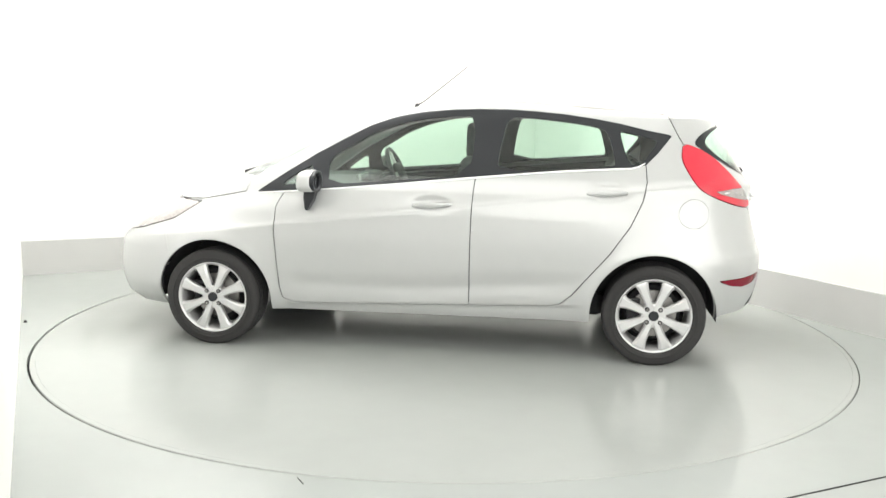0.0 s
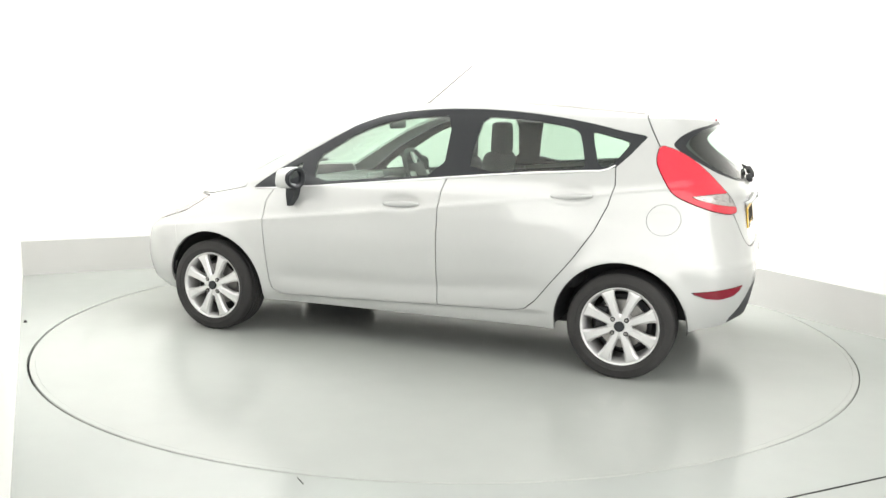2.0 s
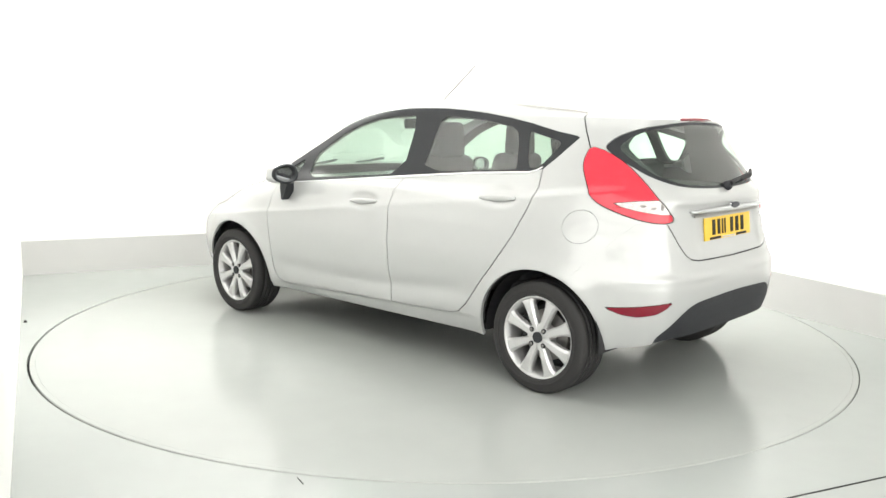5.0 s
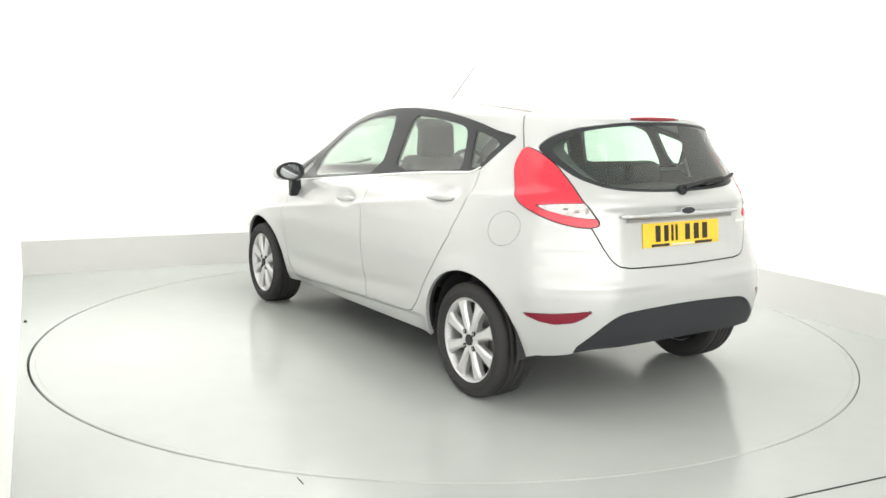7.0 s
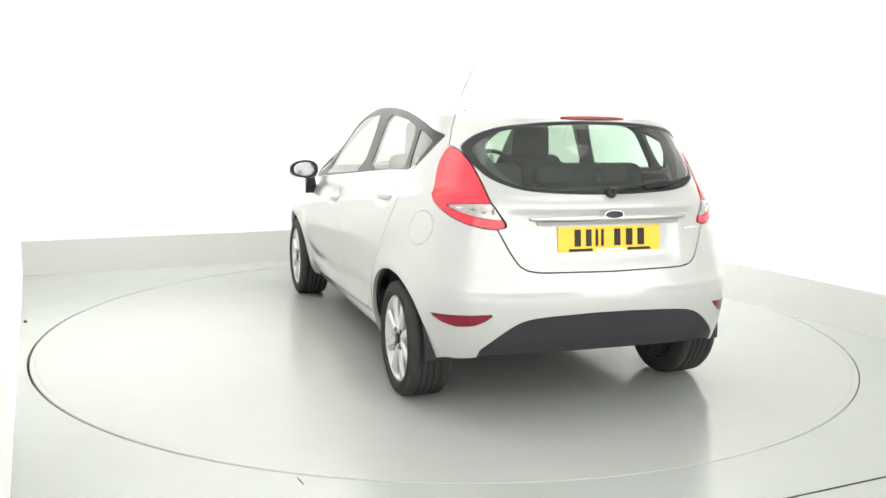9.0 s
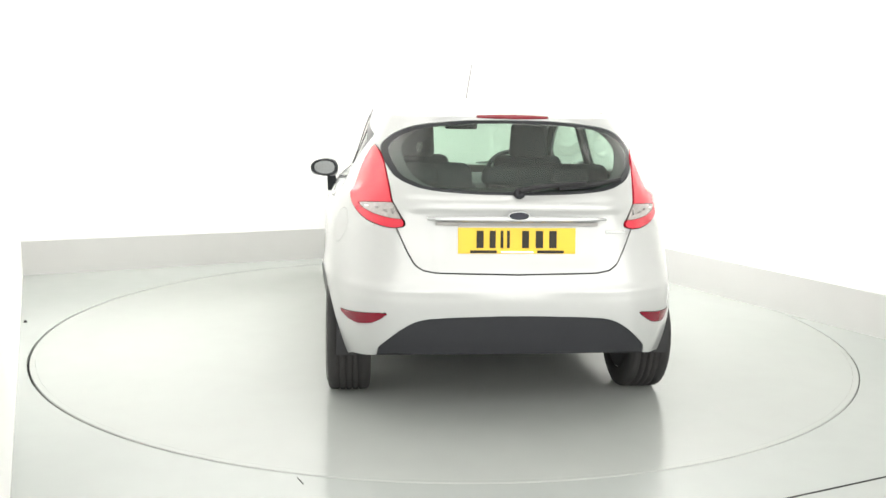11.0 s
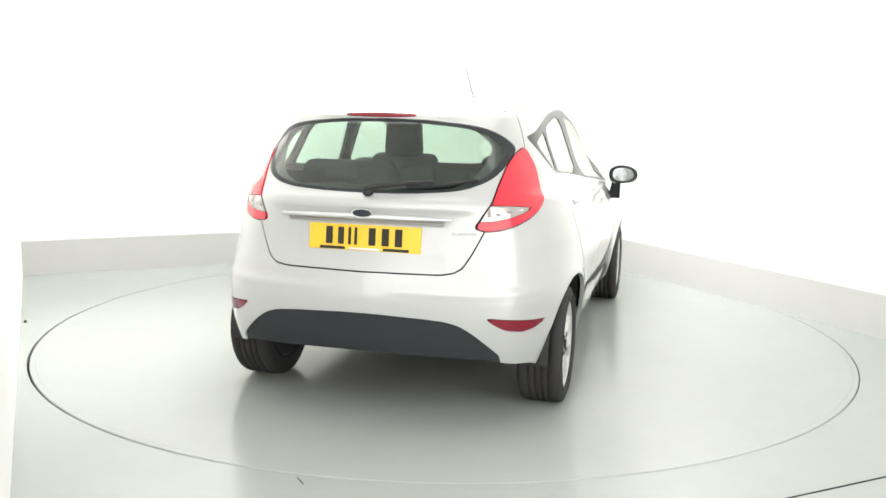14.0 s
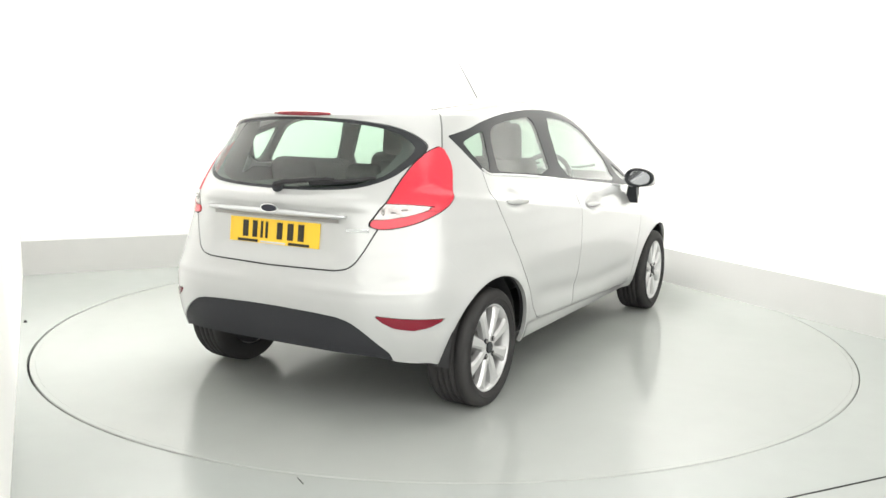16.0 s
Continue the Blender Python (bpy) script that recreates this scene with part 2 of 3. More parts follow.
def relief(P):
    """Creases, flares and recesses pressed into the panels."""
    x, y, z = P[:, 0], P[:, 1], P[:, 2]
    side = np.sign(y) * step(0.45, 0.7, np.abs(y))
    flank = step(-1.75, -1.5, x) * (1 - step(1.5, 1.8, x))
    crease = 0.818 - 0.120 * x
    d = z - crease
    dy = 0.014 * np.exp(-np.clip(-d, 0, 1) / 0.06) * (d <= 0) + 0.014 * np.exp(-np.clip(d, 0, 1) / 0.016) * (d > 0)
    low = 0.392 - 0.075 * (x - 0.1) * (x < 0.1)
    hollow = np.exp(-((z - low + 0.015) / 0.05) ** 2) * step(-0.95, -0.6, x) * (1 - step(0.7, 0.9, x))
    dy = (dy - 0.011 * hollow) * flank
    # the glasshouse sits inboard of the shoulders
    cabin = step(-1.28, -0.72, x) * (1 - step(0.55, 0.98, x))
    dy -= 0.048 * cabin * step(0.915, 1.0, z) * (1 - 0.5 * step(1.05, 1.34, z)) * (1 - step(1.34, 1.40, z))
    # the sill stands back below the doors
    dy -= 0.012 * (1 - step(-0.014, 0.004, z - 0.286 + 0.0375 * x)) * step(-0.9, -0.75, x) * (1 - step(0.78, 0.88, x))
    # front wings swell round the wheels
    dy += 0.030 * step(0.90, 1.3, x) * (1 - step(1.62, 1.9, x)) * step(0.2, 0.34, z) * (1 - step(0.62, 0.80, z))
    for hx, hz in HANDLES:
        e = ((x - hx) / 0.108) ** 2 + ((z - hz - 0.004) / 0.042) ** 2
        dy -= 0.019 * np.exp(-e * e)
    for ax in ARCH_X:
        r = np.hypot(x - ax, z - ARCH_Z)
        dy += 0.013 * np.exp(-((r - ARCH_R) / 0.05) ** 2)
    P[:, 1] += side * dy
    rear = 1 - step(-1.7, -1.5, x)
    plate = (1 - step(0.30, 0.37, np.abs(y))) * step(0.67, 0.76, z) * (1 - step(0.885, 0.90, z))
    lip = np.exp(-((z - 0.605) / 0.018) ** 2) * step(0.05, 0.3, np.abs(y))
    lips = step(1.318, 1.332, z) * (1 - step(1.337, 1.372, z)) * (1 - step(0.46, 0.62, np.abs(y)))
    ledge = step(0.925, 0.95, z) * (1 - step(0.985, 1.0, z)) * (1 - step(0.40, 0.5, np.abs(y)))
    P[:, 0] += rear * (0.012 * plate - 0.006 * lip - 0.010 * ledge - 0.042 * lips)
    return P


def body_grid():
    zs = np.concatenate([np.linspace(0.18, 1.0, 84), np.linspace(1.01, 1.33, 30), np.linspace(1.336, 1.432, 20)])
    xr, xf, yw, nr, nf = smooth_table(zs)
    mid = MID - 0.25 * step(1.30, 1.432, zs)
    rear = np.linspace(0, 1, 34, endpoint=False)
    side = np.linspace(1, 0, 100, endpoint=False)
    c_r = np.concatenate([np.ones_like(rear), side])
    s_r = np.concatenate([rear, np.ones_like(side)])
    rows = []
    for k in range(len(zs)):
        n = nr[k]
        r = 1 / (c_r**n + s_r**n) ** (1 / n)
        back = np.stack([mid[k] + (xr[k] - mid[k]) * c_r * r, yw[k] * s_r * r], 1)
        n = nf[k]
        r = 1 / (c_r**n + s_r**n) ** (1 / n)
        front = np.stack([mid[k] + (xf[k] - mid[k]) * c_r * r, yw[k] * s_r * r], 1)
        half = np.concatenate([back, [[mid[k], yw[k]]], front[::-1]])
        ring = np.concatenate([half, (half * (1, -1))[-2:0:-1]])
        rows.append(np.column_stack([ring, np.full(len(ring), zs[k])]))
    G = np.array(rows)
    nv, nu = G.shape[:2]
    V = relief(G.reshape(-1, 3).copy())
    G = V.reshape(nv, nu, 3)
    du = np.roll(G, -1, 1) - np.roll(G, 1, 1)
    dv = np.gradient(G, axis=0)
    N = np.cross(dv, du).reshape(-1, 3)
    N /= np.linalg.norm(N, axis=1)[:, None] + 1e-12
    if (N[:, :2] * V[:, :2]).sum() < 0:
        N = -N
    idx = np.arange(nv * nu).reshape(nv, nu)
    a, b, c, d = idx[:-1], np.roll(idx, -1, 1)[:-1], np.roll(idx, -1, 1)[1:], idx[1:]
    F = np.concatenate([np.stack([a, b, c], -1).reshape(-1, 3), np.stack([a, c, d], -1).reshape(-1, 3)])
    # roof cap
    top = np.array([[-0.33, 0, 1.434]])
    F = np.concatenate([F, np.stack([idx[-1], np.roll(idx[-1], -1), np.full(nu, nv * nu)], -1)])
    V, N = np.concatenate([V, top]), np.concatenate([N, [[0, 0, 1]]])
    fn = np.cross(V[F[:, 1]] - V[F[:, 0]], V[F[:, 2]] - V[F[:, 0]])
    if (fn * N[F[:, 0]]).sum() < 0:
        F = F[:, ::-1]
    return V, N, F


def clip(mesh, g):
    """The piece of a triangle mesh where the field g is negative, with clean cut edges."""
    V, N, F = mesh
    s = g < 0
    cnt = s[F].sum(1)
    keep = [F[cnt == 3]]
    newV, newN, made, extra = [], [], {}, []
    base = len(V)

    def cut(i, j):
        key = (i, j) if i < j else (j, i)
        if key not in made:
            t = g[key[0]] / (g[key[0]] - g[key[1]])
            newV.append(V[key[0]] * (1 - t) + V[key[1]] * t)
            newN.append(N[key[0]] * (1 - t) + N[key[1]] * t)
            made[key] = base + len(newV) - 1
        return made[key]
    for tri in F[(cnt == 1) | (cnt == 2)]:
        poly = []
        for k in range(3):
            i, j = int(tri[k]), int(tri[(k + 1) % 3])
            if s[i]:
                poly.append(i)
            if s[i] != s[j]:
                poly.append(cut(i, j))
        for k in range(1, len(poly) - 1):
            extra.append((poly[0], poly[k], poly[k + 1]))
    if extra:
        keep.append(np.array(extra))
    F2 = np.concatenate(keep)
    V2 = np.concatenate([V, np.array(newV).reshape(-1, 3)])
    N2 = np.concatenate([N, np.array(newN).reshape(-1, 3)])
    used, inv = np.unique(F2, return_inverse=True)
    return V2[used], N2[used], inv.reshape(-1, 3)


def sdf(P, poly):
    """Signed distance to a closed outline in the plane, negative inside."""
    A = np.array(poly, float)
    B = np.roll(A, -1, 0)
    best = np.full(len(P), 1e9)
    inside = np.zeros(len(P), bool)
    for a, b in zip(A, B):
        ab = b - a
        t = np.clip(((P - a) @ ab) / (ab @ ab), 0, 1)
        best = np.minimum(best, np.hypot(*(P - a - t[:, None] * ab).T))
        crosses = (a[1] > P[:, 1]) != (b[1] > P[:, 1])
        xs = a[0] + (P[:, 1] - a[1]) / (b[1] - a[1] + 1e-12) * ab[0]
        inside ^= crosses & (P[:, 0] < xs)
    return np.where(inside, -best, best)


def rounded(outline, times=2):
    """Rounds the corners of a closed outline."""
    for _ in range(times):
        a = np.array(outline, float)
        b = np.roll(a, -1, 0)
        outline = np.stack([0.78 * a + 0.22 * b, 0.22 * a + 0.78 * b], 1).reshape(-1, 2)
    return [tuple(q) for q in outline]


def side_field(outline, s):
    return lambda V: np.maximum(sdf(V[:, [0, 2]], outline), -s * V[:, 1])


def rear_field(outline, limit=-1.0):
    return lambda V: np.maximum(sdf(V[:, 1:], outline), V[:, 0] - limit)


def take(mesh, field, gap=0.0):
    """Cuts a panel out: the panel and the rest, with a gap between them."""
    return clip(mesh, field(mesh[0]) + gap), clip(mesh, -field(mesh[0]) + gap)


def panel(name, mesh, material, parent, label="", depth=0.012, shift=0.0):
    """A pressed panel: the surface, with its cut edges turned inwards."""
    V, N, F = mesh
    V = V + N * shift
    if len(F) == 0:
        return None
    e = np.concatenate([F[:, [0, 1]], F[:, [1, 2]], F[:, [2, 0]]])
    key = np.sort(e, 1)
    _, first, count = np.unique(key, axis=0, return_index=True, return_counts=True)
    rim = e[first[count == 1]]
    i, j = rim[:, 0], rim[:, 1]
    inn = V - N / (np.linalg.norm(N, axis=1)[:, None] + 1e-9) * depth
    q = np.stack([V[j], V[i], inn[i], inn[j]], 1)
    rn = np.cross(q[:, 1] - q[:, 0], q[:, 2] - q[:, 0])
    rn /= np.linalg.norm(rn, axis=1)[:, None] + 1e-12
    base = len(V)
    quads = base + np.arange(len(rim) * 4).reshape(-1, 4)
    allV = np.concatenate([V, q.reshape(-1, 3)])
    allN = np.concatenate([N, np.repeat(rn, 4, 0)])
    me = bpy.data.meshes.new(name)
    me.from_pydata(allV.tolist(), [], F.tolist() + quads.tolist(), shade_flat=False)
    me.normals_split_custom_set_from_vertices(allN.tolist())
    me.materials.append(material)
    ob = new(name, me)
    ob.parent = parent
    if label:
        tagged(ob, label)
    return ob


# Outlines on the flank (x, z) and on the tail (y, z).
WINDOWS = [(1.012, 0.885), (0.838, 1.005), (0.685, 1.105), (0.531, 1.190), (0.378, 1.271), (0.225, 1.324), (0.061, 1.354), (-0.101, 1.368), (-0.253, 1.374),
           (-0.414, 1.374), (-0.566, 1.366), (-0.727, 1.352), (-0.879, 1.332), (-1.030, 1.306), (-1.182, 1.271), (-1.312, 1.248), (-1.232, 1.150), (-1.172, 1.090),
           (-1.111, 1.072), (-1.030, 1.068), (-0.737, 1.048), (-0.434, 1.020), (-0.253, 1.002), (0.184, 0.958), (0.501, 0.928), (0.828, 0.900)]
FRONT_PANE = [(0.583, 0.940), (0.603, 1.080), (0.480, 1.155), (0.368, 1.221), (0.215, 1.281), (0.061, 1.316), (-0.101, 1.331), (-0.236, 1.336), (-0.214, 1.010), (0.184, 0.975)]
VENT_PANE = [(0.850, 0.930), (0.838, 0.955), (0.750, 1.015), (0.700, 1.045), (0.688, 1.030), (0.700, 0.945)]
REAR_PANE = [(-0.360, 1.028), (-0.385, 1.200), (-0.418, 1.336), (-0.566, 1.331), (-0.727, 1.316), (-0.909, 1.289), (-0.959, 1.261), (-0.980, 1.200), (-1.010, 1.085), (-0.980, 1.075)]
QUARTER_PANE = [(-1.076, 1.090), (-1.025, 1.261), (-1.040, 1.268), (-1.212, 1.226), (-1.232, 1.211), (-1.151, 1.100), (-1.131, 1.088)]
FRONT_DOOR = [(0.818, 0.930), (0.874, 0.818), (0.879, 0.674), (0.869, 0.510), (0.858, 0.346), (0.843, 0.284), (0.777, 0.260), (0.204, 0.276), (-0.232, 0.293), (-0.237, 0.695),
              (-0.247, 1.030), (0.184, 1.000), (0.613, 0.950)]
REAR_DOOR = [(-0.247, 1.030), (-0.237, 0.695), (-0.232, 0.293), (-0.505, 0.302), (-0.667, 0.309), (-0.737, 0.325), (-0.798, 0.378), (-0.879, 0.479), (-0.990, 0.613), (-1.096, 0.767),
             (-1.156, 0.900), (-1.177, 1.000), (-1.167, 1.100), (-0.808, 1.060)]
TAIL_LAMP = [(-1.37, 1.208), (-1.36, 1.135), (-1.375, 1.09), (-1.418, 1.018), (-1.455, 0.97), (-1.49, 0.945), (-1.555, 0.915), (-1.655, 0.877), (-1.737, 0.856), (-1.765, 0.87),
             (-1.73, 0.945), (-1.712, 0.966), (-1.63, 1.055), (-1.545, 1.13), (-1.46, 1.18)]
LAMP_WEDGE = [(-1.545, 0.950), (-1.64, 0.962), (-1.715, 0.967), (-1.80, 0.968), (-1.80, 0.900), (-1.73, 0.900), (-1.665, 0.913), (-1.60, 0.930)]
FLAP = [(-1.43 + 0.082 * math.cos(a * math.pi / 12), 0.835 + 0.078 * math.sin(a * math.pi / 12)) for a in range(24)]
GATE = [(0.85, 1.5), (0.85, 0.95), (0.535, 0.90), (0.514, 0.86), (0.472, 0.77), (0.438, 0.712), (0.405, 0.69), (0.35, 0.680), (0.0, 0.674)]
GATE = GATE + [(-y, z) for y, z in GATE[-2::-1]]
REAR_PANE_TAIL = [(0.0, 1.008), (0.2, 1.012), (0.40, 1.026), (0.51, 1.068), (0.555, 1.13), (0.573, 1.185), (0.565, 1.212), (0.51, 1.260), (0.42, 1.296), (0.2, 1.318), (0.0, 1.322)]
REAR_PANE_TAIL = REAR_PANE_TAIL + [(-y, z) for y, z in REAR_PANE_TAIL[-2:0:-1]]
REAR_PANE_TAIL = [(y * 1.012, 1.165 + (z - 1.165) * 1.01) for y, z in rounded(REAR_PANE_TAIL)]
CLEAR_PANE = [(y * 0.945, 1.165 + (z - 1.165) * 0.92) for y, z in REAR_PANE_TAIL]
SKIRT = [(0.60, 0.10), (0.60, 0.33), (0.56, 0.375), (0.50, 0.43), (0.44, 0.47), (0.36, 0.49), (0.0, 0.50)]
SKIRT = rounded(SKIRT + [(-y, z) for y, z in SKIRT[-2::-1]], 1)
REFLECTOR = [(0.757, 0.477), (0.66, 0.492), (0.54, 0.508), (0.58, 0.475), (0.62, 0.451), (0.68, 0.438), (0.72, 0.445), (0.75, 0.465)]
TAIL_LAMP, FRONT_PANE, REAR_PANE, QUARTER_PANE = (rounded(q, 1) for q in (TAIL_LAMP, FRONT_PANE, REAR_PANE, QUARTER_PANE))
HEAD_LAMP = [(1.37, 0.815), (1.52, 0.715), (1.72, 0.655), (1.96, 0.60), (1.99, 0.72), (1.85, 0.77), (1.69, 0.80), (1.55, 0.815)]
BONNET_EDGE = [(2.2, 0.745), (1.9, 0.775), (1.69, 0.808), (1.37, 0.828), (1.25, 0.850), (1.08, 0.885), (1.05, 1.2), (2.2, 1.2)]


def arch_field(V):
    g = np.full(len(V), 9.0)
    for ax in ARCH_X:
        g = np.minimum(g, np.hypot(V[:, 0] - ax, V[:, 2] - ARCH_Z) - ARCH_R)
        g = np.minimum(g, np.maximum(np.abs(V[:, 0] - ax) - ARCH_R, V[:, 2] - ARCH_Z))
    return np.maximum(g, 0.4 - np.abs(V[:, 1]))


def windscreen_field(V):
    x, y, z = V.T
    half = np.interp(z, (0.96, 1.36), (0.66, 0.50))
    return np.maximum.reduce([0.97 - z, z - 1.365, np.abs(y) - half, 0.0 - x])


doors, lamps = {}, {}


def build_body():
    shell = body_grid()
    V, N, F = shell
    inner = (V - N * 0.035, -N, F[:, ::-1])
    _, low = take(inner, arch_field)
    low = clip(low, low[0][:, 2] - np.interp(low[0][:, 0], (-1.75, -1.2, -1.16, 0.81, 1.1), (0.99, 1.02, 1.05, 0.87, 0.85)))
    low = clip(low, np.interp(low[0][:, 0], (-1.9, -1.36, -1.15), (0.36, 0.355, 0.30)) - low[0][:, 2])
    panel("inner_panel", low, DASH, car, "dark grey plastic cabin lining", 0.002)
    pillar = clip(inner, np.maximum.reduce([inner[0][:, 2] - 1.37, 0.97 - inner[0][:, 2], inner[0][:, 0] + 1.24, -sdf(inner[0][:, 1:], [(y * 0.84, z) for y, z in REAR_PANE_TAIL])]))
    panel("pillar_trim", pillar, DASH, car, "dark grey inner rear pillar trim", 0.002)
    roof = clip(inner, 1.368 - inner[0][:, 2])
    panel("headlining", roof, LINING, car, "pale cloth headlining", 0.002)
    _, shell = take(shell, arch_field)
    _, shell = take(shell, lambda V: V[:, 2] - np.interp(V[:, 0], (-1.9, -1.62, -1.52, -0.9, 0.9, 1.5, 1.7), (0.325, 0.315, 0.28, 0.225, 0.212, 0.20, 0.19))
                    + 0.035 * step(0.50, 0.70, np.abs(V[:, 1])) * (1 - step(-1.55, -1.4, V[:, 0])))
    GAP = 0.0026
    glazing = {}
    screen, shell = take(shell, windscreen_field)
    panel("windscreen", screen, GLASS, car, "clear green-tinted windscreen", 0.004)
    for s in (1, -1):
        win, shell = take(shell, side_field(WINDOWS, s), 0.0005)
        panes = []
        for name, outline in (("front_window", FRONT_PANE), ("vent_window", VENT_PANE), ("rear_window", REAR_PANE), ("quarter_window", QUARTER_PANE)):
            pane, win = take(win, side_field(outline, s))
            panes.append(panel(name, pane, GLASS, car, "green-tinted side window glass", 0.004, -0.004))
        glazing[s] = panes
        panel("window_frame", win, TRIM, car, "black window surround", 0.02, -0.001)
    for s in (1, -1):
        lamp, shell = take(shell, side_field(TAIL_LAMP, s), 0.0020)
        wedge, lens = take(lamp, side_field(LAMP_WEDGE, s), 0.001)
        cut = lambda V: np.maximum(V[:, 0] + 1.545, V[:, 2] - 0.932)
        low, top = take(lens, cut, 0.0008)
        unit = lamps[s] = panel("tail_light", top, RED, car, "tall glossy red tail lamp lens", 0.012, 0.004)
        panel("reversing_lens", wedge, LAMPLENS, unit, "clear reversing and indicator lens", 0.012, 0.002)
        panel("lower_lens", low, RED, unit, "lower red lens strip", 0.012, 0.004)
        front, shell = take(shell, side_field(HEAD_LAMP, s), 0.0032)
        panel("headlight", front, LAMPLENS, car, "clear headlamp lens", 0.02)
        flap, shell = take(shell, side_field(FLAP, s), 0.0009) if s > 0 else (None, shell)
        if flap:
            panel("fuel_flap", flap, PAINT, car, depth=0.01)
        door, shell = take(shell, side_field(FRONT_DOOR, s), GAP)
        doors["front", s] = panel("front_door", door, PAINT, car)
        glazing[s][0].parent = glazing[s][1].parent = doors["front", s]
        door, shell = take(shell, side_field(REAR_DOOR, s), GAP)
        doors["rear", s] = panel("rear_door", door, PAINT, car)
        glazing[s][2].parent = glazing[s][3].parent = doors["rear", s]
    gate_edge = lambda V: np.maximum(sdf(V[:, 1:], GATE), V[:, 0] - np.interp(V[:, 2], (0.8, 1.17, 1.2, 1.28, 1.35, 1.42), (-1.6, -1.40, -1.37, -1.325, -1.29, -1.28)))
    gate, shell = take(shell, gate_edge, 0.0032)
    pane, gate = take(gate, rear_field(REAR_PANE_TAIL, -1.2), 0.001)
    clear, border = take(pane, rear_field(CLEAR_PANE, -1.2))
    hatch = panel("tailgate", gate, PAINT, car)
    panel("rear_screen", clear, GLASS, hatch, "green-tinted rear window glass", 0.004, -0.003)
    panel("screen_border", border, TRIM, hatch, "black printed border of the rear window", 0.004, -0.003)
    skirt, shell = take(shell, rear_field(SKIRT, -1.3), 0.001)
    for s in (1, -1):
        lens, shell = take(shell, rear_field([(s * y, z) for y, z in REFLECTOR], -1.3), 0.001)
        panel("rear_reflector", lens, REDDARK, car, "dark red bumper reflector", 0.02, 0.002)
    bumper_edge = lambda V: np.maximum(V[:, 0] + 1.453 + 0.93 * (V[:, 2] - 0.64), V[:, 2] - 0.86)
    bumper, shell = take(shell, bumper_edge, 0.0001)
    bump = panel("rear_bumper", bumper, PAINT, car)
    panel("bumper_skirt", skirt, PLASTIC, bump, "dark grey plastic lower bumper", 0.02, -0.004)
    bonnet, shell = take(shell, lambda V: np.maximum(sdf(V[:, [0, 2]], BONNET_EDGE), 0.97 - V[:, 0]), 0.0032)
    panel("bonnet", bonnet, PAINT, car)
    bumper, shell = take(shell, lambda V: np.maximum(1.50 - V[:, 0] + 0.3 * (V[:, 2] - 0.5), V[:, 2] - 0.70), 0.001)
    panel("front_bumper", bumper, PAINT, car)
    panel("body", shell, PAINT, car, depth=0.02)


build_body()
SHELL = BVHTree.FromPolygons(*(lambda m: (m[0].tolist(), m[2].tolist()))(body_grid()))


def flank(x, z, s=1):
    """The half width of the body at (x, z), from the side."""
    hit = SHELL.ray_cast(Vector((x, 1.5 * s, z)), Vector((0, -s, 0)))[0]
    return hit.y


def roof_z(x, y):
    return SHELL.ray_cast(Vector((x, y, 2)), Vector((0, 0, -1)))[0].z


def tail_x(y, z):
    return SHELL.ray_cast(Vector((-3, y, z)), Vector((1, 0, 0)))[0].x


